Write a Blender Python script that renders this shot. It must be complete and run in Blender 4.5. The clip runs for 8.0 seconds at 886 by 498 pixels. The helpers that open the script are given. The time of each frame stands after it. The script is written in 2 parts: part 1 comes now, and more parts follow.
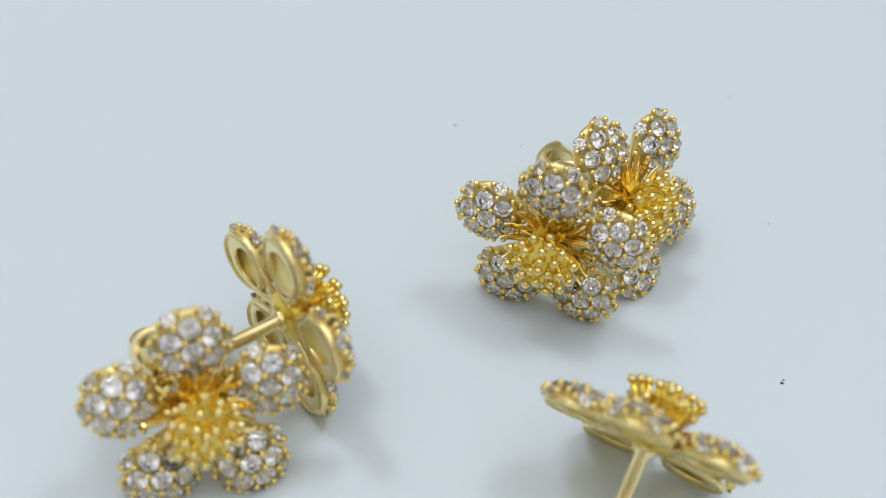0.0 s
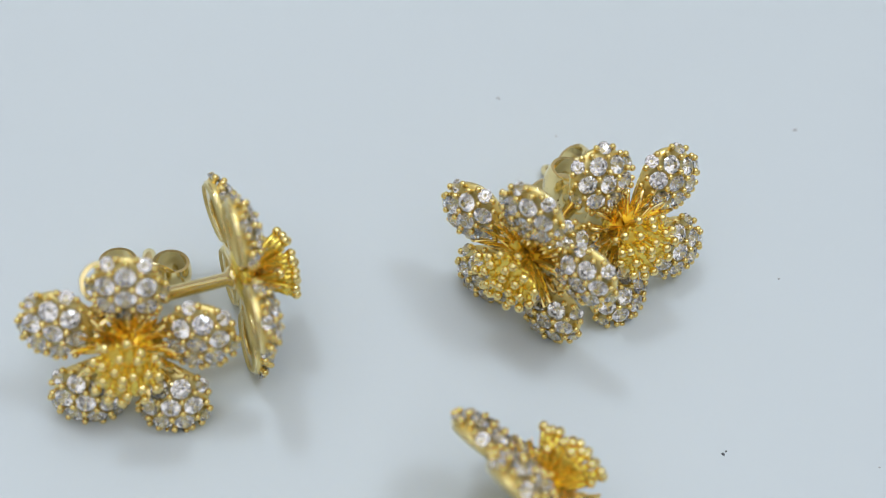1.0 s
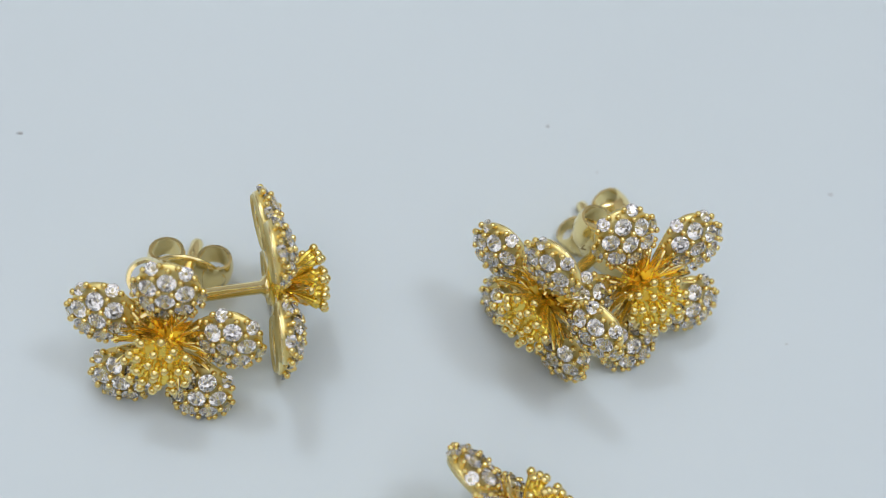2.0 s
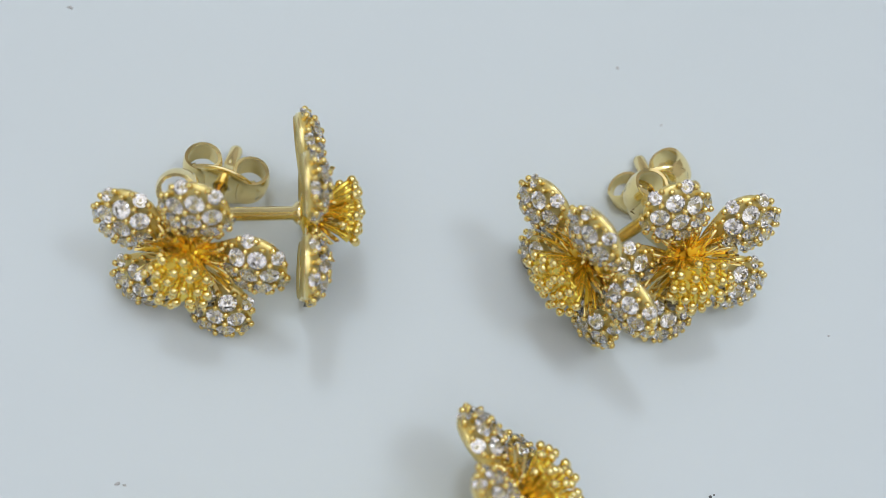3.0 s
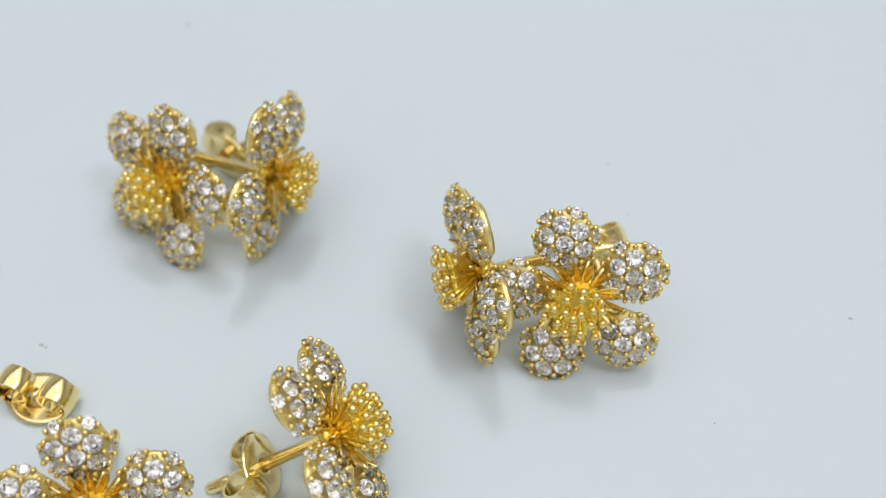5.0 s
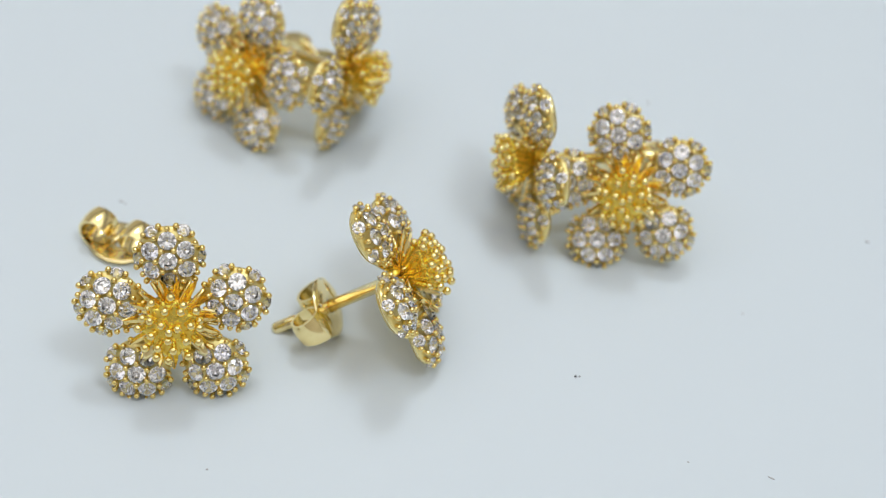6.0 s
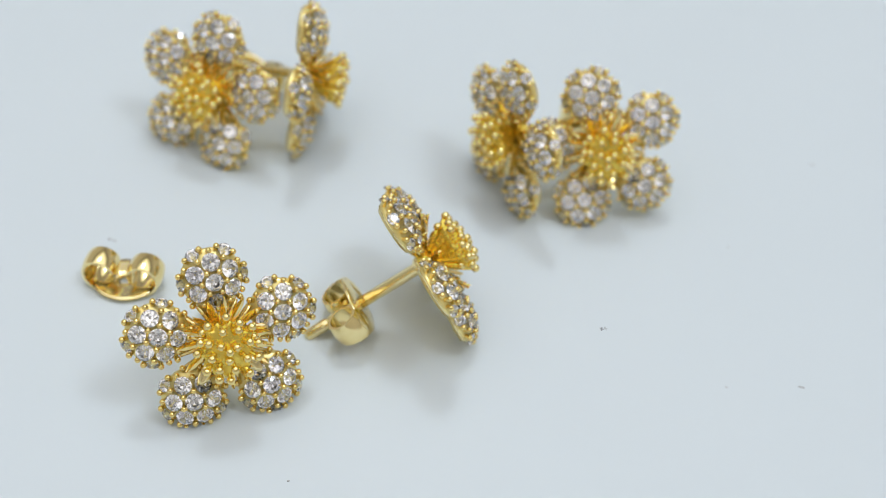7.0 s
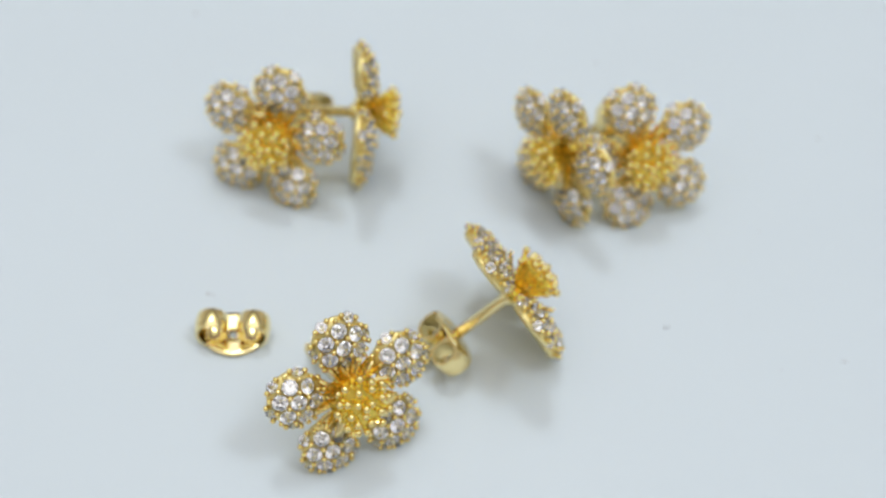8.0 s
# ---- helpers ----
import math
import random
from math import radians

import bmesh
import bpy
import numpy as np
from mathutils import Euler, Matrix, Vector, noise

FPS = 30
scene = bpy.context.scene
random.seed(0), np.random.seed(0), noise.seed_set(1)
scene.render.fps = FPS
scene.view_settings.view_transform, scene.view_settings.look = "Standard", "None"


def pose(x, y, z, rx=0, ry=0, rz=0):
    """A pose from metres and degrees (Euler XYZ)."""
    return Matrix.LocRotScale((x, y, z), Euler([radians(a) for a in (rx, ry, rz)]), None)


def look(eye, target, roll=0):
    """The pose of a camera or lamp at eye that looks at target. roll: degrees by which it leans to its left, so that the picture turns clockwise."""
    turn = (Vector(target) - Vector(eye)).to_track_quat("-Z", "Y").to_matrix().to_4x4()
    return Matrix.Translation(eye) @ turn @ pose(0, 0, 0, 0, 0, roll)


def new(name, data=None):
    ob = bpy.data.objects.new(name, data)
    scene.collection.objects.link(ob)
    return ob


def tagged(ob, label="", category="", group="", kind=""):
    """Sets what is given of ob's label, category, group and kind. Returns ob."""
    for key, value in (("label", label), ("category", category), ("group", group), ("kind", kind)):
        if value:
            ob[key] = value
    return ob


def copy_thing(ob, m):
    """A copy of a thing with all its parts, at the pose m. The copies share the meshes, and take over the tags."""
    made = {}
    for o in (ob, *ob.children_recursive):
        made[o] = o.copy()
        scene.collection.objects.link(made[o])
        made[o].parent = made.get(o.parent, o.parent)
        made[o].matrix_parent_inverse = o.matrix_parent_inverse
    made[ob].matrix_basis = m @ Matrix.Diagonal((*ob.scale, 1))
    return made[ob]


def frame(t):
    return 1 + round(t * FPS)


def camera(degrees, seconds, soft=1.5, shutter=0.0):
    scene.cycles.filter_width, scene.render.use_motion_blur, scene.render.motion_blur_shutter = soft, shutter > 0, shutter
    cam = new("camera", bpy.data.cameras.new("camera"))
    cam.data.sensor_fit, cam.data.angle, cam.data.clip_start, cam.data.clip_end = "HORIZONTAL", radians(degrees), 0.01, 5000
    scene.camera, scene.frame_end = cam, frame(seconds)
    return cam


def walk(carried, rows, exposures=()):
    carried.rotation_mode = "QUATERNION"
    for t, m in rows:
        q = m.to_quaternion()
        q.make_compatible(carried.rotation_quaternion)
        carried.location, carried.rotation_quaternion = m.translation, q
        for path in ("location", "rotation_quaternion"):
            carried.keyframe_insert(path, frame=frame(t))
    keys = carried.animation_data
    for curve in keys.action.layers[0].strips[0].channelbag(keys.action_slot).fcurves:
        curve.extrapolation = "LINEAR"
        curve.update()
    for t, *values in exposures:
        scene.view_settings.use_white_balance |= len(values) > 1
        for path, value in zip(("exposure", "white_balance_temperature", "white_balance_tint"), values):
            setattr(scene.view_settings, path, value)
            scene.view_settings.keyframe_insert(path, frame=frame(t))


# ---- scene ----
# ---- camera ----
MM = 0.001
cam = camera(38.34, 8.0, 0.8, 0.0)
cam.data.dof.use_dof = True
cam.data.dof.focus_distance = 0.0785
cam.data.dof.aperture_fstop = 31.0


def at_mm(x, y, z, rx, ry, rz):
    return pose(x * MM, y * MM, z * MM, rx, ry, rz)


PATH = [
    (0.0, at_mm(-10.097, -62.651, 60.695, 43.214, -3.020, 2.529)),
    (0.1, at_mm(-8.495, -61.570, 61.203, 43.658, -3.132, 3.205)),
    (0.2, at_mm(-6.893, -60.489, 61.711, 43.391, -3.245, 4.050)),
    (0.3, at_mm(-5.291, -59.409, 62.218, 42.930, -3.357, 5.077)),
    (0.4, at_mm(-3.689, -58.328, 62.726, 42.050, -3.470, 8.238)),
    (0.5, at_mm(-2.087, -57.247, 63.234, 40.914, -3.582, 10.617)),
    (0.6, at_mm(-1.360, -56.362, 64.027, 39.674, -3.736, 12.158)),
    (0.7, at_mm(-0.633, -55.477, 64.820, 37.829, -3.889, 13.672)),
    (0.8, at_mm(0.094, -54.591, 65.614, 36.404, -4.043, 15.163)),
    (0.9, at_mm(0.821, -53.706, 66.407, 35.305, -4.196, 16.550)),
    (1.0, at_mm(1.548, -52.821, 67.200, 34.778, -4.350, 18.625)),
    (1.1, at_mm(1.797, -51.849, 68.147, 33.368, -4.585, 20.051)),
    (1.2, at_mm(2.045, -50.876, 69.094, 31.632, -4.820, 22.216)),
    (1.3, at_mm(2.294, -49.904, 70.041, 29.965, -5.055, 22.772)),
    (1.4, at_mm(2.542, -48.931, 70.988, 29.175, -5.290, 22.831)),
    (1.5, at_mm(2.791, -47.959, 71.935, 29.495, -5.525, 24.151)),
    (1.6, at_mm(2.686, -48.174, 73.701, 29.962, -5.291, 25.155)),
    (1.7, at_mm(2.581, -48.388, 75.466, 30.470, -5.057, 25.536)),
    (2.8, at_mm(-0.863, -41.236, 76.205, 21.687, -6.760, 34.024)),
    (2.9, at_mm(-0.865, -40.646, 76.279, 21.276, -6.485, 34.799)),
    (3.0, at_mm(-0.866, -40.056, 76.353, 20.752, -6.210, 35.359)),
    (3.1, at_mm(-0.142, -39.195, 76.019, 20.249, -5.743, 35.636)),
    (3.2, at_mm(0.581, -38.334, 75.685, 20.107, -5.277, 36.535)),
    (3.3, at_mm(1.305, -37.473, 75.350, 20.319, -4.476, 37.589)),
    (3.4, at_mm(2.028, -36.612, 75.016, 19.856, -4.344, 37.342)),
    (3.5, at_mm(2.752, -35.751, 74.682, 20.441, -3.877, 37.238)),
    (3.6, at_mm(5.873, -35.598, 74.373, 21.578, -3.142, 36.546)),
    (3.7, at_mm(8.993, -35.445, 74.064, 22.163, -2.407, 37.021)),
    (3.8, at_mm(12.114, -35.291, 73.756, 22.389, -1.671, 37.562)),
    (3.9, at_mm(15.234, -35.138, 73.447, 22.642, -0.936, 40.153)),
    (4.0, at_mm(18.355, -34.985, 73.138, 22.917, -0.201, 42.809)),
    (4.2, at_mm(23.460, -32.221, 76.129, 21.692, 1.965, 45.728)),
    (5.3, at_mm(42.975, -41.162, 69.476, 40.464, -0.649, 60.407)),
    (5.4, at_mm(44.611, -42.634, 67.829, 40.336, -1.095, 61.039)),
    (5.5, at_mm(46.246, -44.106, 66.182, 41.592, -1.540, 61.109)),
    (5.6, at_mm(46.986, -45.751, 66.356, 41.461, -1.923, 60.870)),
    (5.7, at_mm(47.726, -47.396, 66.531, 42.380, -2.117, 60.338)),
    (5.8, at_mm(48.466, -49.040, 66.705, 42.473, -2.688, 60.405)),
    (5.9, at_mm(49.206, -50.685, 66.880, 42.683, -3.071, 59.755)),
    (6.0, at_mm(49.946, -52.330, 67.054, 43.337, -3.454, 59.447)),
    (6.1, at_mm(49.595, -53.937, 67.054, 43.775, -3.833, 57.401)),
    (6.2, at_mm(49.244, -55.545, 67.053, 44.347, -4.211, 56.031)),
    (6.3, at_mm(48.893, -57.152, 67.053, 44.565, -4.590, 54.206)),
    (6.4, at_mm(48.542, -58.760, 67.052, 44.460, -4.968, 53.284)),
    (6.5, at_mm(48.191, -60.367, 67.052, 45.063, -5.347, 52.993)),
    (6.6, at_mm(46.966, -61.794, 66.893, 45.519, -5.136, 53.039)),
    (6.7, at_mm(45.741, -63.221, 66.734, 45.043, -4.925, 51.595)),
    (6.8, at_mm(44.516, -64.647, 66.575, 44.940, -4.713, 49.756)),
    (6.9, at_mm(43.291, -66.074, 66.416, 44.825, -4.502, 48.660)),
    (7.0, at_mm(42.066, -67.501, 66.257, 44.766, -4.291, 45.311)),
    (7.1, at_mm(40.329, -68.747, 67.482, 43.851, -4.257, 43.284)),
    (7.2, at_mm(38.591, -69.993, 68.707, 43.491, -4.223, 41.653)),
    (7.3, at_mm(36.854, -71.239, 69.931, 44.516, -4.190, 40.300)),
    (7.4, at_mm(35.116, -72.485, 71.156, 44.091, -4.156, 39.560)),
    (7.5, at_mm(33.379, -73.731, 72.381, 44.242, -4.122, 39.398)),
    (7.6, at_mm(32.235, -73.805, 74.057, 42.930, -3.830, 39.672)),
    (7.7, at_mm(31.091, -73.879, 75.733, 41.519, -3.678, 39.598)),
    (7.8, at_mm(29.947, -73.952, 77.409, 40.401, -3.543, 39.364)),
    (7.9, at_mm(28.803, -74.026, 79.085, 38.950, -3.877, 38.516)),
    (8.0, at_mm(27.659, -74.100, 80.761, 38.244, -4.163, 37.434)),
]
walk(cam, PATH, [(0.0, -2.60, 6390, 12), (1.0, -2.69, 6370, 12), (3.0, -2.74, 6470, 12), (4.0, -2.64, 6530, 12), (5.5, -2.56, 6530, 12), (8.0, -2.55, 6490, 12)])

# ---- light ----
world = bpy.data.worlds.new("room_air")
scene.world = world
world.use_nodes = True
world.node_tree.nodes["Background"].inputs[0].default_value = (0.75, 0.86, 1.0, 1)
world.node_tree.nodes["Background"].inputs[1].default_value = 0.3


def lamp(x, y, z, sx, sy, watts, colour=(0.93, 0.97, 1.0), aim=(0, -0.02, 0)):
    data = bpy.data.lights.new("unseen_lamp", "AREA")
    data.shape, data.size, data.size_y, data.energy, data.color = "RECTANGLE", sx, sy, watts, colour
    ob = new("unseen_lamp", data)
    ob.matrix_world = look((x, y, z), aim)
    return ob


# Added fill: a broad warm panel, unseen, that brightens the gold and softens shadows.
lamp(0.0, 0.0, 1.26, 1.9, 1.9, 66, (1.0, 0.965, 0.91), (0, 0, 0))
# Two small unseen lamps, placed from where post and petal shadows fall.
lamp(-0.42, 0.34, 1.20, 0.18, 0.18, 15, (0.82, 0.93, 1.0))
lamp(0.46, 0.34, 1.20, 0.26, 0.26, 14, (0.82, 0.93, 1.0))

# ---- materials ----


def material(name):
    m = bpy.data.materials.new(name)
    m.use_nodes = True
    nodes, links = m.node_tree.nodes, m.node_tree.links
    return m, nodes, links, nodes["Principled BSDF"]


def noise_node(nodes, links, scale, detail=4.0, space="Object"):
    co = nodes.new("ShaderNodeTexCoord")
    n = nodes.new("ShaderNodeTexNoise")
    n.inputs["Scale"].default_value, n.inputs["Detail"].default_value = scale, detail
    links.new(co.outputs[space], n.inputs["Vector"])
    return n


def ramp_node(nodes, links, source, stops):
    r = nodes.new("ShaderNodeValToRGB")
    while len(r.color_ramp.elements) < len(stops):
        r.color_ramp.elements.new(0.5)
    for e, (p, c) in zip(r.color_ramp.elements, stops):
        e.position, e.color = p, (*c, 1)
    links.new(source, r.inputs["Fac"])
    return r


def gold(name, colour, rough, wear, metal=1.0):
    m, nodes, links, b = material(name)
    n = noise_node(nodes, links, 900.0)
    dark = tuple(c * f for c, f in zip(colour, (0.93, 0.90, 0.82)))
    r = ramp_node(nodes, links, n.outputs["Fac"], [(0.35, dark), (0.65, colour)])
    links.new(r.outputs["Color"], b.inputs["Base Color"])
    b.inputs["Metallic"].default_value = metal
    span = nodes.new("ShaderNodeMapRange")
    span.inputs["To Min"].default_value, span.inputs["To Max"].default_value = rough, rough + 0.06
    links.new(n.outputs["Fac"], span.inputs["Value"])
    links.new(span.outputs["Result"], b.inputs["Roughness"])
    fine = noise_node(nodes, links, 3500.0, 2.0)
    bump = nodes.new("ShaderNodeBump")
    bump.inputs["Strength"].default_value, bump.inputs["Distance"].default_value = wear, 0.00006
    links.new(fine.outputs["Fac"], bump.inputs["Height"])
    links.new(bump.outputs["Normal"], b.inputs["Normal"])
    return m


GOLD = gold("polished_gold", (1.0, 0.83, 0.42), 0.09, 0.04)
# Cast finish; its amber and diffuse share stand in for light bounced between gold.
GOLD_CAST = gold("cast_gold", (1.0, 0.765, 0.15), 0.24, 0.25, 0.85)
GOLD_BLADE = gold("bright_blade_gold", (1.0, 0.79, 0.34), 0.06, 0.05, 0.95)
GOLD_BEAD = gold("setting_bead_gold", (1.0, 0.79, 0.32), 0.05, 0.03)
GOLD_TIP = gold("stamen_tip_gold", (1.0, 0.82, 0.36), 0.06, 0.03)
GOLD_PALE = gold("pale_plated_gold", (1.0, 0.85, 0.46), 0.12, 0.05, 0.94)
GOLD_BED = gold("pave_bed_gold", (1.0, 0.86, 0.38), 0.26, 0.10, 0.65)


def stone_material():
    m, nodes, links, b = material("white_zirconia")
    info = nodes.new("ShaderNodeObjectInfo")
    r = ramp_node(nodes, links, info.outputs["Random"], [(0.0, (0.94, 0.94, 0.98)), (0.6, (0.97, 0.97, 1.0)), (1.0, (0.89, 0.89, 0.98))])
    links.new(r.outputs["Color"], b.inputs["Base Color"])
    b.inputs["Roughness"].default_value = 0.02
    b.inputs["IOR"].default_value = 2.15
    b.inputs["Transmission Weight"].default_value = 1.0
    return m


STONE = stone_material()


def paper_material():
    m, nodes, links, b = material("white_card")
    big = noise_node(nodes, links, 9.0, 3.0)
    r = ramp_node(nodes, links, big.outputs["Fac"], [(0.3, (0.660, 0.735, 0.797)), (0.7, (0.690, 0.765, 0.827))])
    links.new(r.outputs["Color"], b.inputs["Base Color"])
    b.inputs["Roughness"].default_value = 0.55
    b.inputs["Specular IOR Level"].default_value = 0.3
    fine = noise_node(nodes, links, 1400.0, 6.0)
    bump = nodes.new("ShaderNodeBump")
    bump.inputs["Strength"].default_value, bump.inputs["Distance"].default_value = 0.10, 0.00004
    links.new(fine.outputs["Fac"], bump.inputs["Height"])
    links.new(bump.outputs["Normal"], b.inputs["Normal"])
    return m


PAPER = paper_material()


def plain(name, colour, rough):
    m, nodes, links, b = material(name)
    n = noise_node(nodes, links, 3.0)
    r = ramp_node(nodes, links, n.outputs["Fac"], [(0.3, tuple(c * 0.94 for c in colour)), (0.7, colour)])
    links.new(r.outputs["Color"], b.inputs["Base Color"])
    b.inputs["Roughness"].default_value = rough
    return m


# Paint of the unseen added room, pale and warm so the gold reflects brightly.
WALL = plain("unseen_wall_paint", (0.84, 0.79, 0.73), 0.8)
CEILING = plain("unseen_ceiling_paint", (0.80, 0.79, 0.77), 0.8)
# Dark tone painted for the shade inside the stamped letters.
STAMP = plain("stamped_shadow_gold", (0.30, 0.22, 0.08), 0.4)
DUST = plain("grey_dust", (0.10, 0.11, 0.13), 0.9)
DUST_PALE = plain("pale_dust", (0.50, 0.51, 0.54), 0.9)

# ---- mesh helpers ----


def mesh_of(name, bm, mat, smooth=True):
    bmesh.ops.recalc_face_normals(bm, faces=bm.faces)
    for f in bm.faces:
        f.smooth = smooth
    me = bpy.data.meshes.new(name)
    bm.to_mesh(me)
    bm.free()
    me.materials.append(mat)
    return me


def piece(name, me, parent, m=None, label=""):
    ob = new(name, me)
    ob.parent = parent
    if m is not None:
        ob.matrix_basis = m
    return tagged(ob, label)


def thing(name, label, category, group=""):
    return tagged(new(name), label, category, group)


def box(name, x0, x1, y0, y1, z0, z1, mat):
    bm = bmesh.new()
    bmesh.ops.create_cube(bm, size=1)
    for v in bm.verts:
        v.co = Vector(((x0 + x1) / 2 + v.co.x * (x1 - x0), (y0 + y1) / 2 + v.co.y * (y1 - y0), (z0 + z1) / 2 + v.co.z * (z1 - z0)))
    ob = new(name, mesh_of(name, bm, mat, False))
    return tagged(ob, kind="structure")


def tube(bm, points, radii, sides=8, cap=True):
    """A round bar through points, with a radius at each."""
    rings = []
    for i, p in enumerate(points):
        a, b = points[max(0, i - 1)], points[min(len(points) - 1, i + 1)]
        way = (Vector(b) - Vector(a)).normalized()
        q = way.to_track_quat("Z", "Y")
        rings.append([bm.verts.new(Vector(p) + q @ Vector((radii[i] * math.cos(2 * math.pi * k / sides), radii[i] * math.sin(2 * math.pi * k / sides), 0))) for k in range(sides)])
    for r0, r1 in zip(rings, rings[1:]):
        for k in range(sides):
            bm.faces.new((r0[k], r0[(k + 1) % sides], r1[(k + 1) % sides], r1[k]))
    if cap:
        bm.faces.new(rings[0][::-1])
        bm.faces.new(rings[-1])


# ---- structure: a white card that fills the table, and a plain unseen room added to bounce light ----
tabletop = box("ground", -1.5, 1.5, -1.5, 1.5, -0.02, 0.0, PAPER)
tagged(tabletop, "smooth bluish white card covering the table", "tabletop")
box("unseen_wall_north", -1.5, 1.5, 1.5, 1.56, -0.02, 1.3, WALL)
box("unseen_wall_south", -1.5, 1.5, -1.56, -1.5, -0.02, 1.3, WALL)
box("unseen_wall_east", 1.5, 1.56, -1.56, 1.56, -0.02, 1.3, WALL)
box("unseen_wall_west", -1.56, -1.5, -1.56, 1.56, -0.02, 1.3, WALL)
box("unseen_ceiling", -1.56, 1.56, -1.56, 1.56, 1.3, 1.36, CEILING)

# ---- the flower earring: sizes in millimetres ----
PETAL_AT, PETAL_R, DOME = 4.12, 2.08, 1.08
SINK = 0.62  # the gold base lies lower than the stones that it carries
POST_LONG = 9.7


def petal_edge(phi):
    """Distance from the petal's middle to its edge; phi = -90 degrees points at the flower's middle."""
    return PETAL_R + 0.05 * max(0.0, math.cos(phi + math.pi / 2)) ** 3


def petal_pose(i, bend=0.0):
    """The turn of the i-th petal round the flower, bent a little at its root."""
    root = 1.2 * MM
    return pose(0, 0, 0, 0, 0, -72 * i) @ pose(0, root, 0, bend) @ pose(0, -root, 0)


def petal_height(s):
    return DOME * max(0.0, 1 - s * s) ** 0.6


def petal_mesh():
    bm = bmesh.new()
    n, steps = 36, (0.0, 0.3, 0.55, 0.75, 0.88, 0.96, 1.0)

    def ring(s, lift, shrink):
        out = []
        for k in range(n):
            phi = 2 * math.pi * k / n
            d = s * petal_edge(phi) * shrink * 0.94
            out.append(bm.verts.new((d * math.cos(phi) * MM, (PETAL_AT + d * math.sin(phi)) * MM, (SINK * petal_height(s) + lift) * MM)))
        return out

    outer = [ring(s, 0.0, 1.0) for s in steps[1:]]
    inner = [ring(s, -0.34, 0.88) for s in steps[1:]]
    top = bm.verts.new((0, PETAL_AT * MM, SINK * petal_height(0) * MM))
    low = bm.verts.new((0, PETAL_AT * MM, (SINK * petal_height(0) - 0.34) * MM))
    for rings, mid in ((outer, top), (inner, low)):
        for k in range(n):
            bm.faces.new((mid, rings[0][k], rings[0][(k + 1) % n]))
        for a, b in zip(rings, rings[1:]):
            for k in range(n):
                bm.faces.new((a[k], b[k], b[(k + 1) % n], a[(k + 1) % n]))
    a, b = outer[-1], inner[-1]
    for k in range(n):
        bm.faces.new((a[k], b[k], b[(k + 1) % n], a[(k + 1) % n]))
    return mesh_of("petal", bm, GOLD_BED)


def teardrop(a):
    """A point on the outline of a petal's flat back, which narrows towards the flower's middle."""
    up = math.sin(a)
    x = 1.90 * math.cos(a) * (1 - 0.42 * max(0.0, -up))
    return x, PETAL_AT + (1.90 if up > 0 else 3.25) * up


def frame_mesh():
    """The flat gold rim round the open back of a petal, with its drop-shaped window."""
    bm = bmesh.new()
    n, rows = 40, []
    for f, z in ((1.0, -0.18), (1.0, -0.04), (0.94, 0.0), (0.68, 0.0), (0.62, -0.04), (0.62, -0.18), (0.68, -0.22), (0.94, -0.22)):
        row = []
        for k in range(n):
            x, y = teardrop(2 * math.pi * k / n)
            row.append(bm.verts.new((x * f * MM, (3.1 + (y - 3.1) * f) * MM, z * MM)))
        rows.append(row)
    for a, b in zip(rows, rows[1:] + rows[:1]):
        for k in range(n):
            bm.faces.new((a[k], b[k], b[(k + 1) % n], a[(k + 1) % n]))
    return mesh_of("back_frame", bm, GOLD_PALE)


def rail_mesh():
    """The two bars and the thin spine that carry a petal's paved part."""
    bm = bmesh.new()
    for side in (-1, 1):
        pts = [Vector((side * x, y, z)) * MM for x, y, z in ((0.22, 0.75, 0.22), (0.50, 1.25, 0.42), (0.85, 1.9, 0.50), (1.18, 2.55, 0.42))]
        tube(bm, pts, [v * MM for v in (0.20, 0.17, 0.16, 0.17)], 8)
    tube(bm, [Vector((0, y, z)) * MM for y, z in ((0.6, 0.45), (1.4, 0.62), (2.5, 0.66))], [0.09 * MM] * 3, 6)
    return mesh_of("foot", bm, GOLD_BLADE)


def leaf_mesh():
    """A small polished leaf that leans out over a petal's foot."""
    bm = bmesh.new()
    rows = []
    for f, w in ((0.0, 0.10), (0.18, 0.24), (0.4, 0.36), (0.62, 0.40), (0.85, 0.30), (1.0, 0.10)):
        y, z = 0.85 + 2.05 * f, 0.60 + 0.85 * f - 0.25 * f * f
        rows.append([bm.verts.new(Vector(p) * MM) for p in ((-w, y, z + 0.08), (0, y, z), (w, y, z + 0.08), (w, y, z - 0.02), (0, y, z - 0.10), (-w, y, z - 0.02))])
    for a, b in zip(rows, rows[1:]):
        for k in range(6):
            bm.faces.new((a[k], b[k], b[(k + 1) % 6], a[(k + 1) % 6]))
    bm.faces.new(rows[0])
    bm.faces.new(rows[-1][::-1])
    return mesh_of("leaf", bm, GOLD_PALE)


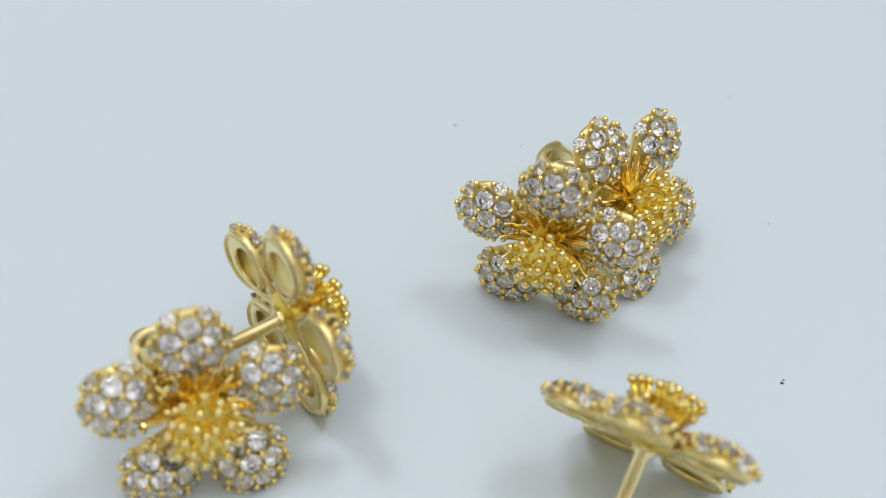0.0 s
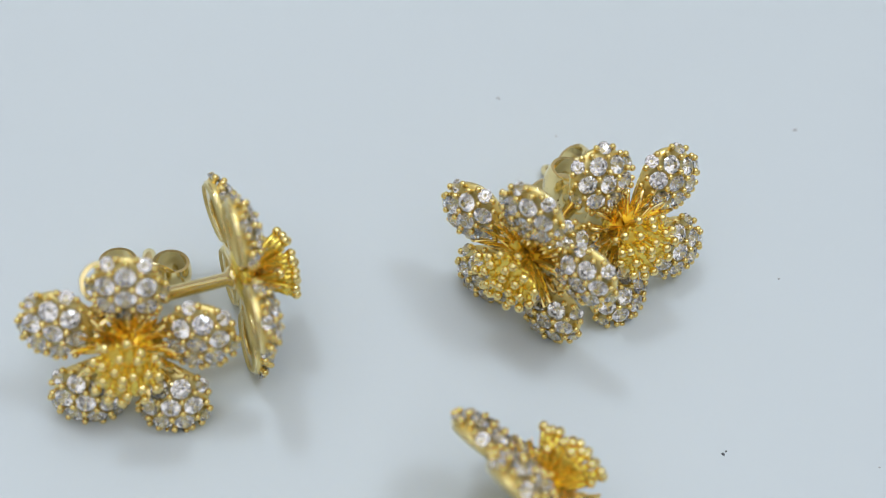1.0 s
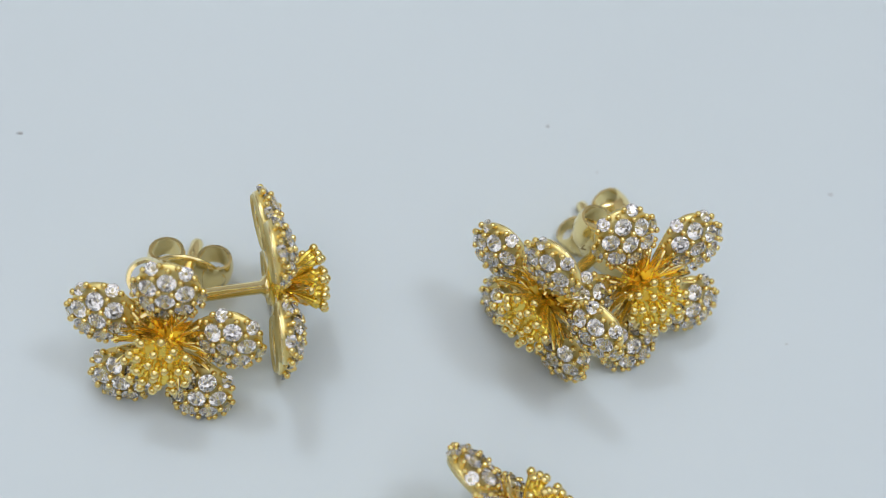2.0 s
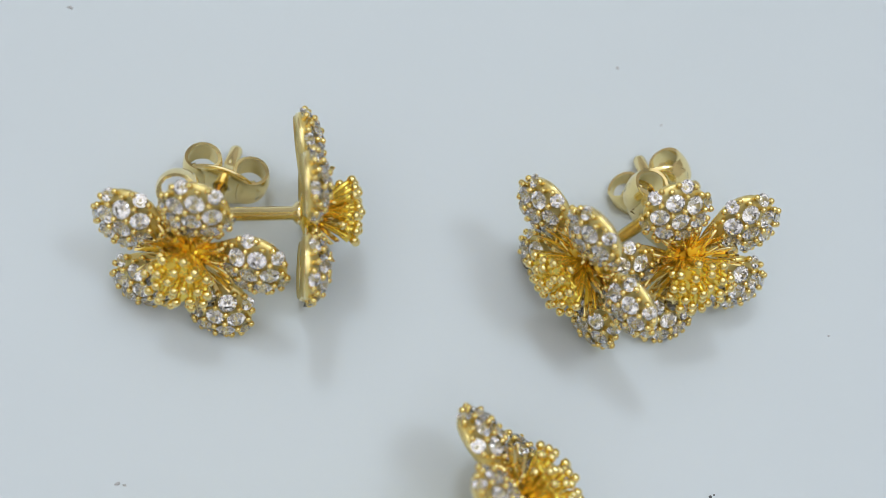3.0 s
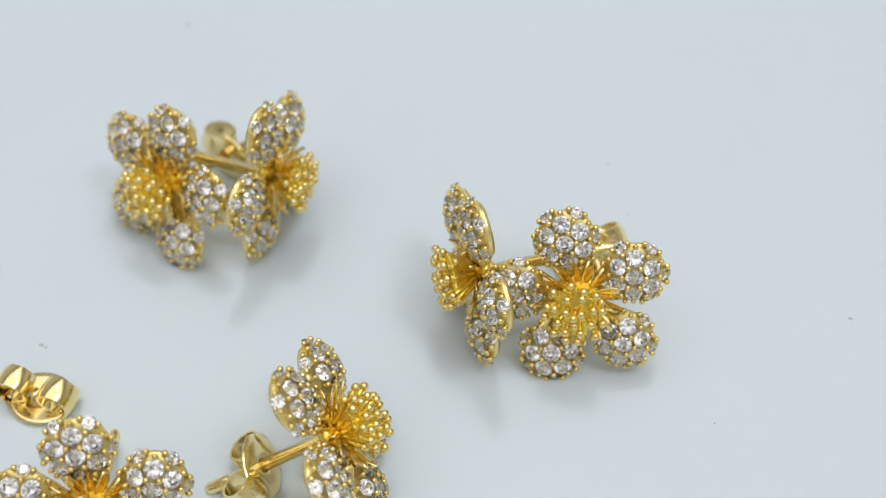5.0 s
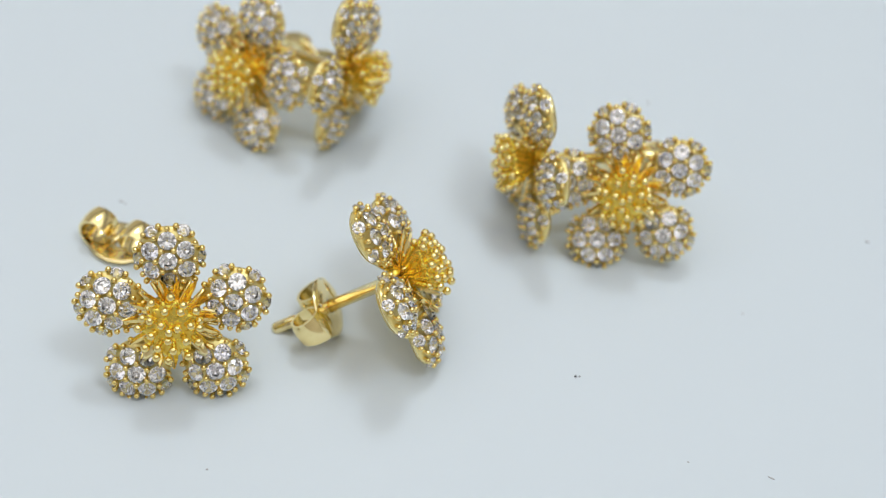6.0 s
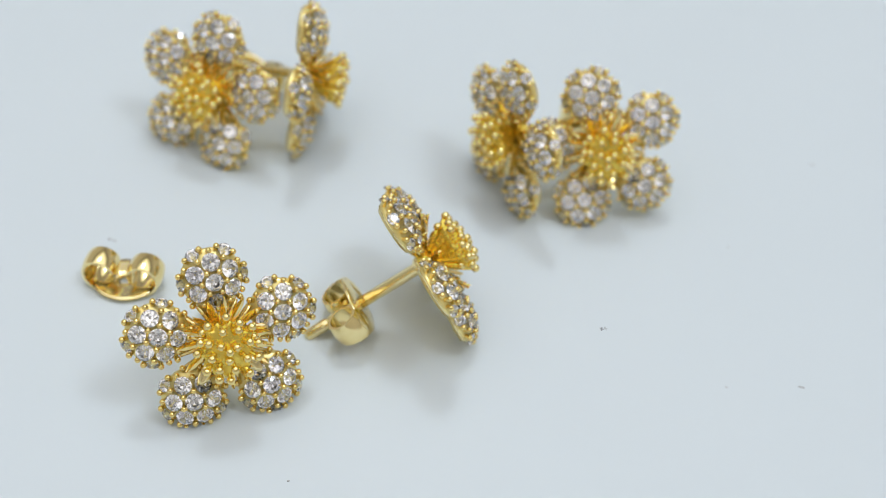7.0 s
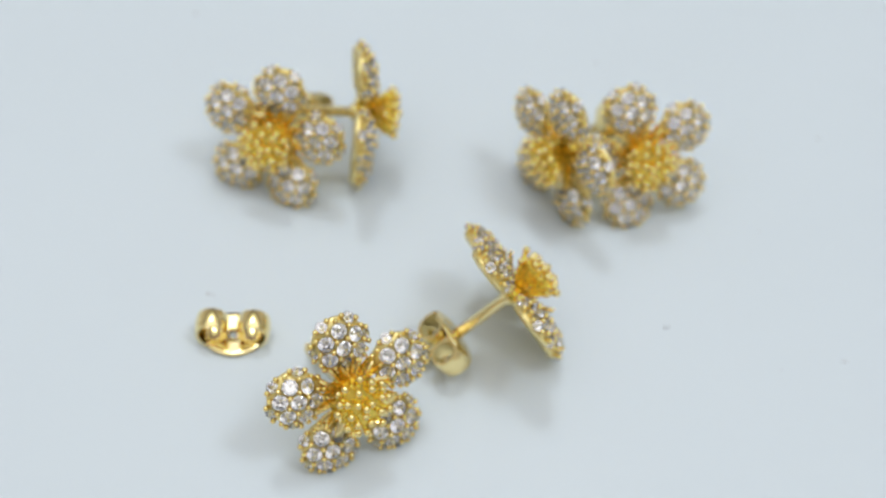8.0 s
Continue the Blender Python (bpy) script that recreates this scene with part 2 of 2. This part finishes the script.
def stone_mesh():
    """A round brilliant: table, crown, girdle, eight-sided pavilion."""
    bm = bmesh.new()
    r = 0.53 * MM

    def at(rad, k, z):
        return bm.verts.new((rad * r * math.cos(math.pi * k / 8), rad * r * math.sin(math.pi * k / 8), z * r))

    table = [at(0.48, 2 * k, 0.34) for k in range(8)]
    crown = [at(0.76, 2 * k + 1, 0.20) for k in range(8)]
    girdle = [at(1.0, k, 0.0) for k in range(16)]
    mid = [at(0.52, 2 * k + 1, -0.42) for k in range(8)]
    culet = bm.verts.new((0, 0, -0.82 * r))
    bm.faces.new(table)
    for k in range(8):
        g, n = 2 * k, (k + 1) % 8
        bm.faces.new((table[k], crown[k], table[n]))
        bm.faces.new((table[k], girdle[g], crown[k]))
        bm.faces.new((crown[k], girdle[g], girdle[g + 1]))
        bm.faces.new((crown[k], girdle[g + 1], girdle[(g + 2) % 16]))
        bm.faces.new((crown[k], girdle[(g + 2) % 16], table[n]))
        bm.faces.new((girdle[g], mid[k], girdle[g + 1]))
        bm.faces.new((girdle[g + 1], mid[k], girdle[(g + 2) % 16]))
        bm.faces.new((girdle[(g + 2) % 16], mid[k], culet, mid[n]))
    return mesh_of("stone", bm, STONE, False)


def bead_mesh(radius, stem=0.0, mat=GOLD):
    bm = bmesh.new()
    bmesh.ops.create_uvsphere(bm, u_segments=12, v_segments=8, radius=radius * MM)
    if stem:
        tube(bm, [Vector((0, 0, -stem * MM)), Vector((0, 0, 0))], [radius * 0.8 * MM] * 2, 6)
    return mesh_of("bead", bm, mat)


def hub_mesh():
    bm = bmesh.new()
    prof = [(0.0, 0.60), (1.2, 0.52), (1.75, 0.22), (1.5, -0.25), (0.8, -0.45), (0.0, -0.5)]
    n, rings = 20, []
    for r, z in prof[1:-1]:
        rings.append([bm.verts.new((r * math.cos(2 * math.pi * k / n) * MM, r * math.sin(2 * math.pi * k / n) * MM, z * MM)) for k in range(n)])
    for a, b in zip(rings, rings[1:]):
        for k in range(n):
            bm.faces.new((a[k], b[k], b[(k + 1) % n], a[(k + 1) % n]))
    bm.faces.new(rings[0])
    bm.faces.new(rings[-1][::-1])
    return mesh_of("hub", bm, GOLD_CAST)


def post_mesh():
    bm = bmesh.new()
    z = [-0.3, -0.7, -0.9, -POST_LONG + 2.2, -POST_LONG + 2.1, -POST_LONG + 1.8, -POST_LONG + 1.7, -POST_LONG + 0.25, -POST_LONG + 0.08, -POST_LONG]
    r = [0.8, 0.65, 0.42, 0.42, 0.36, 0.36, 0.42, 0.42, 0.36, 0.2]
    tube(bm, [Vector((0, 0, v * MM)) for v in z], [v * MM for v in r], 14)
    return mesh_of("post", bm, GOLD_PALE)


def stamen_mesh(length):
    bm = bmesh.new()
    tube(bm, [Vector((0, 0, f * length * MM)) for f in (0.0, 0.35, 0.75, 1.0)], [v * MM for v in (0.20, 0.26, 0.22, 0.13)], 6)
    return mesh_of("stamen", bm, GOLD_CAST)


def blade_mesh():
    """A thin folded strip that runs from the middle out over a petal's foot."""
    bm = bmesh.new()
    rows = []
    for f, w in ((0.1, 0.12), (0.35, 0.20), (0.6, 0.25), (0.82, 0.22), (1.0, 0.06)):
        z, bow = 3.3 * f, 0.36 * f * f
        rows.append([bm.verts.new(Vector(p) * MM) for p in ((-bow, w, z), (0.22 - bow, 0, z), (-bow, -w, z), (-0.08 - bow, 0, z))])
    for a, b in zip(rows, rows[1:]):
        for k in range(4):
            bm.faces.new((a[k], b[k], b[(k + 1) % 4], a[(k + 1) % 4]))
    bm.faces.new(rows[0])
    bm.faces.new(rows[-1][::-1])
    return mesh_of("blade", bm, GOLD_BLADE, False)


def calyx_mesh():
    """The flared cup of fused stamen stems: fourteen ridges, a dimpled top."""
    bm = bmesh.new()
    n, rows = 84, []
    for r, z, rib in ((0.62, 0.10, 0.0), (0.55, 0.5, 0.05), (0.72, 1.0, 0.13), (1.05, 1.5, 0.15), (1.45, 2.0, 0.14), (1.66, 2.26, 0.10), (1.62, 2.36, 0.08), (1.35, 2.36, 0.05), (0.95, 2.42, 0.0), (0.45, 2.50, 0.0), (0.12, 2.52, 0.0)):
        row = []
        for k in range(n):
            a = 2 * math.pi * k / n
            wave = rib * math.cos(14 * a)
            row.append(bm.verts.new((r * (1 + wave) * math.cos(a) * MM, r * (1 + wave) * math.sin(a) * MM, (z + 0.5 * wave) * MM)))
        rows.append(row)
    for a, b in zip(rows, rows[1:]):
        for k in range(n):
            bm.faces.new((a[k], b[k], b[(k + 1) % n], a[(k + 1) % n]))
    bm.faces.new(rows[0][::-1])
    bm.faces.new(rows[-1])
    return mesh_of("calyx", bm, GOLD_CAST)


def seat_on_dome(r, theta, lift):
    """The pose of a stone or bead on the domed petal, r from the petal's middle."""
    def point(a, b):
        d = math.hypot(a, b)
        s = d / petal_edge(math.atan2(b, a)) if d else 0.0
        return Vector((a, PETAL_AT + b, petal_height(min(s, 0.995))))

    a, b = r * math.cos(theta), r * math.sin(theta)
    p, e = point(a, b), 0.05
    nrm = (point(a + e, b) - point(a - e, b)).cross(point(a, b + e) - point(a, b - e)).normalized()
    turn = nrm.to_track_quat("Z", "Y").to_matrix().to_4x4()
    return Matrix.Translation((p + nrm * lift) * MM) @ turn


PETAL, FOOT, LEAF, BACK, STONE_ME, HUB, POST = petal_mesh(), rail_mesh(), leaf_mesh(), frame_mesh(), stone_mesh(), hub_mesh(), post_mesh()
RIM_BEAD, GRIP_BEAD, TIP_BEAD = bead_mesh(0.21, 0.35, GOLD_BEAD), bead_mesh(0.195, 0.45, GOLD_BEAD), bead_mesh(0.285, 0.0, GOLD_TIP)
STAMENS = [(n, stamen_mesh(n)) for n in (2.3, 2.7, 2.85, 2.95, 3.05)]
BLADE, CALYX = blade_mesh(), calyx_mesh()


def build_earring(label):
    rng = random.Random(7)
    root = thing("flower_earring", label, "earring", "flower earrings")
    piece("hub", HUB, root)
    piece("post", POST, root, None, "thin straight pale gold ear post")
    for i in range(5):
        petal = piece("petal", PETAL, root, petal_pose(i), "domed gold petal paved with white stones")
        piece("back_frame", BACK, petal, None, "flat pale gold rim with a drop-shaped window")
        piece("foot", FOOT, petal)
        if i in (1, 2, 3):
            piece("leaf", LEAF, petal, pose(0, 0, 0, 0, 0, rng.uniform(-7, 7)), "small polished pale gold leaf")
        spots = [(0.0, 0.0, 1.10)] + [(1.22, math.radians(90 + 60 * k), 1.09) for k in range(6)]
        spots += [(1.93, math.radians(60 + 60 * k), 0.82) for k in (0, 1, 2, 5)]
        for r, th, size in spots:
            m = seat_on_dome(r, th, 0.10) @ pose(0, 0, 0, rng.uniform(-9, 9), rng.uniform(-9, 9), rng.uniform(0, 45))
            piece("stone", STONE_ME, petal, m @ Matrix.Diagonal((size, size, size, 1)))
        for k in range(6):
            piece("bead", GRIP_BEAD, petal, seat_on_dome(0.72, math.radians(60 + 60 * k), 0.22))
            piece("bead", GRIP_BEAD, petal, seat_on_dome(1.50, math.radians(60 + 60 * k), 0.22))
            piece("bead", GRIP_BEAD, petal, seat_on_dome(1.80, math.radians(90 + 60 * k), 0.18))
        for k in range(12):
            piece("bead", RIM_BEAD, petal, seat_on_dome(1.97, math.radians(-75 + 30 * k), 0.16))
    piece("calyx", CALYX, root, None, "ribbed gold cup that the stamens rise from")
    for k in range(15):
        piece("blade", BLADE, root, pose(0, 0, 0, 0, 0, 24 * k + 8 + rng.uniform(-4, 4)) @ pose(0, 0, 0, 0, 70 + rng.uniform(-8, 8), 0))
    for count, lean, turn, pick in ((12, 35, 0, 2), (3, 43, 15, -1), (8, 23, 9, 1), (3, 11, 20, 0), (1, 0, 0, 1)):
        for k in range(count):
            length, me = STAMENS[max(0, pick + 1 + rng.randint(0, 1) * (pick >= 0))]
            az = 360 * k / count + turn + rng.uniform(-6, 6)
            m = pose(0, 0, 0, 0, 0, az) @ pose(0, 0, 0, 0, lean + rng.uniform(-3, 3), 0) @ pose(0, 0, 0.35 * MM)
            stamen = piece("stamen", me, root, m)
            piece("tip", TIP_BEAD, stamen, pose(0, 0, length * MM), "round gold bead tip")
    return root


def ribbon(bm, path, widths, thick, bulge_by):
    """A flat strip along path in the xz plane, of the given widths along y."""
    rows = []
    for i, (x, z) in enumerate(path):
        a, b = path[max(0, i - 1)], path[min(len(path) - 1, i + 1)]
        way = Vector((b[0] - a[0], 0, b[1] - a[1])).normalized()
        nrm, w = Vector((-way.z, 0, way.x)) * thick / 2, widths[i] / 2
        p, h = Vector((x, 0, z)), Vector((0, w, 0))
        bulge = nrm.normalized() * bulge_by * widths[i]
        ring = [nrm + h * q + bulge * (1 - q * q) for q in (1, 0.6, 0, -0.6, -1)] + [-nrm + h * q + bulge * (1 - q * q) for q in (-1, -0.6, 0, 0.6, 1)]
        rows.append([bm.verts.new((p + o) * MM) for o in ring])
    for a, b in zip(rows, rows[1:]):
        for k in range(10):
            bm.faces.new((a[k], b[k], b[(k + 1) % 10], a[(k + 1) % 10]))
        for k in (0, 4, 5, 9):
            bm.edges.get((a[k], b[k])).smooth = False
    bm.faces.new(rows[0])
    bm.faces.new(rows[-1][::-1])


def scroll_mesh(side):
    bm = bmesh.new()
    path, widths = [], []
    for k in range(73):
        f = k / 72
        a = math.radians(-110 + 420 * f)
        r = 1.14 - 0.36 * f ** 1.6
        path.append((side * (1.48 + r * math.cos(a)), 1.20 + r * math.sin(a)))
        widths.append(1.65 + 1.0 * max(0.0, 1 - 3.0 * f) ** 1.5 - 0.15 * f)
    ribbon(bm, path, widths, 0.19, -0.07 * side)
    me = mesh_of("scroll", bm, GOLD)
    return me


def plate_mesh():
    """The oval plate with a round hole for the post."""
    bm = bmesh.new()
    n, rows = 32, []
    for f, lift in ((0.0, 0.16), (0.0, -0.16), (0.25, -0.14), (0.8, -0.12), (1.0, 0.0), (1.0, 0.1), (0.8, 0.12), (0.25, 0.16)):
        row = []
        for k in range(n):
            a = 2 * math.pi * k / n
            rx, ry = 0.42 + f * (2.5 - 0.42), 0.42 + f * (1.95 - 0.42)
            x, y = rx * math.cos(a), ry * math.copysign(abs(math.sin(a)) ** 1.25, math.sin(a))
            row.append(bm.verts.new((x * MM, y * MM, (lift + 0.045 * (x * x + y * y) * 0.6) * MM)))
        rows.append(row)
    for a, b in zip(rows, rows[1:] + rows[:1]):
        for k in range(n):
            bm.faces.new((a[k], b[k], b[(k + 1) % n], a[(k + 1) % n]))
    return mesh_of("plate", bm, GOLD_PALE)


PLATE, SCROLL_A, SCROLL_B = plate_mesh(), scroll_mesh(1), scroll_mesh(-1)


def build_back(label):
    """A butterfly clutch: the plate lies in z = 0, the scrolls rise towards +z."""
    root = thing("earring_back", label, "earring back", "butterfly earring backs")
    piece("plate", PLATE, root, None, "oval pale gold plate")
    piece("scroll", SCROLL_A, root)
    piece("scroll", SCROLL_B, root)
    return root


def put(ob, m):
    ob.matrix_basis = m


def flower_pose(centre, normal, up):
    n = Vector(normal).normalized()
    u = Vector(up)
    u = (u - n * n.dot(u)).normalized()
    m = Matrix((u.cross(n), u, n)).transposed().to_4x4()
    return Matrix.Translation(Vector(centre) * MM) @ m


# centre, way it faces, way its first petal points, clutch: distance down the post, turn; bend of each petal in degrees
FLOWERS = [
    ("A1", (-22.093, -22.557, 4.462), (0.345, -0.852, 0.393), (-0.097, 0.384, 0.918), 6.0, 180, (4.0, 6.9, 7.7, -1.9, -4.9)),
    ("A2", (-17.982, -16.668, 5.499), (0.770, 0.637, -0.023), (0.009, 0.026, 1.000), 6.4, 35, (-1.9, -4.6, 0.1, -4.0, -3.5)),
    ("B1", (-2.874, -8.804, 5.165), (-0.293, -0.952, 0.091), (-0.918, 0.307, 0.251), 5.3, 98, (1.2, 7.1, 1.6, 2.3, 0.9)),
    ("B2", (1.944, -4.417, 4.571), (0.634, -0.636, 0.440), (-0.516, 0.077, 0.853), 6.2, 195, (-4.5, -2.2, 0.4, 12.2, 4.1)),
    ("C1", (-1.791, -37.192, 4.469), (0.758, -0.369, 0.537), (-0.490, 0.219, 0.844), 0, 0, (4.6, 3.0, -3.4, -5.8, -0.1)),
    ("C2", (2.075, -23.019, 4.830), (0.362, 0.786, 0.501), (-0.932, 0.306, 0.193), 5.30, 60, (-1.5, -2.8, -5.9, 1.0, -1.9)),
]
LABELS = {
    "A1": "gold flower earring paved with white stones, beside a sideways one",
    "A2": "gold flower earring with white stones, lying on its edge sideways",
    "B1": "gold flower earring paved with white stones, post crossing another",
    "B2": "gold flower earring with white stones, leaning back on its clutch",
    "C1": "gold flower earring with white stones, its post bare of a clutch",
    "C2": "gold flower earring with white stones, standing beside its fellow",
}
TILT = -13  # one clutch hangs askew on its post
master = build_earring(LABELS["A1"])
clutch = build_back("polished gold butterfly earring back on an earring post")
first = True
for name, centre, normal, up, down, turn, bends in FLOWERS:
    m = flower_pose(centre, normal, up)
    flower = master if first else copy_thing(master, m)
    put(flower, m)
    tagged(flower, LABELS[name])
    for i, petal in enumerate(o for o in flower.children if o.name.startswith("petal")):
        petal.matrix_basis = petal_pose(i, bends[i])
    if down:
        mb = m @ pose(0, 0, -abs(down) * MM, 180, 0, turn) @ pose(0, 0, 0, TILT if name == "A1" else 0)
        back = clutch if first else copy_thing(clutch, mb)
        put(back, mb)
        if name == "B1":
            stamped = back
    first = False

loose = copy_thing(clutch, at_mm(-13.40, -36.90, 0.15, 0, 0, 38))
tagged(loose, "loose polished gold butterfly earring back lying on white card")


def stamp_mesh(words, size):
    """Letters stamped into the metal, as a thin flat mesh that faces +z."""
    font = bpy.data.curves.new("stamp", "FONT")
    font.body, font.size, font.align_x, font.align_y, font.extrude = words, size * MM, "CENTER", "CENTER", 0.012 * MM
    holder = bpy.data.objects.new("stamp", font)
    scene.collection.objects.link(holder)
    me = bpy.data.meshes.new_from_object(holder.evaluated_get(bpy.context.evaluated_depsgraph_get()))
    bpy.data.objects.remove(holder)
    me.materials.clear()
    me.materials.append(STAMP)
    return me


face, right = Vector((0, 0, -1)), Vector((0.7071, 0.7071, 0))
turned = Matrix((right, face.cross(right), face)).transposed().to_4x4()
spot = Vector((1.2, -0.45, -0.085))
piece("stamp", stamp_mesh("10K", 0.95), stamped, Matrix.Translation(spot * MM) @ turned, "carat mark 10K stamped into the gold")


# ---- specks of dust on the card ----
def speck(x, y, size, mat, label, stretch=1.6, turn=0.0):
    rng = random.Random(int(x * 100))
    bm = bmesh.new()
    bmesh.ops.create_icosphere(bm, subdivisions=2, radius=size * MM)
    for v in bm.verts:
        v.co *= rng.uniform(0.7, 1.25)
        v.co.x *= stretch
        v.co.z = max(v.co.z * 0.45, -0.3 * size * MM)
    ob = new("dust_speck", mesh_of("dust_speck", bm, mat))
    ob.matrix_basis = at_mm(x, y, 0.25 * size, 0, 0, turn)
    return tagged(ob, label, "dust", "dust specks")


speck(11.58, -14.69, 0.10, DUST, "small dark speck of dust on white card", 1.2, 150)
speck(11.70, -14.45, 0.06, DUST, "tiny dark speck of dust beside a larger one", 1.1, 20)
speck(-17.60, -35.27, 0.09, DUST_PALE, "pale grey speck of dust on white card", 2.0, 55)
speck(-17.25, -35.10, 0.07, DUST_PALE, "pale grey fleck of dust on white card", 1.6, 20)
speck(24.08, -8.26, 0.06, DUST_PALE, "thin pale grey thread of dust on white card", 4.2, 30)
speck(20.60, -12.20, 0.05, DUST_PALE, "tiny pale grey speck of dust on white card", 1.4, 40)
speck(6.80, -39.05, 0.07, DUST_PALE, "tiny pale grey speck of dust on white card", 1.2, 70)
speck(-9.05, 6.86, 0.08, DUST_PALE, "tiny grey fleck of dust on white card", 1.7, 10)
speck(-4.28, 5.05, 0.06, DUST_PALE, "tiny grey fleck of dust on white card", 1.3, 50)
speck(12.56, -1.00, 0.06, DUST_PALE, "tiny grey speck of dust on white card", 1.3, 25)
speck(11.43, 12.10, 0.09, DUST_PALE, "faint grey fleck of dust on white card", 2.0, 40)
speck(-40.83, -12.80, 0.12, DUST_PALE, "pale grey speck of dust on white card", 1.8, 20)
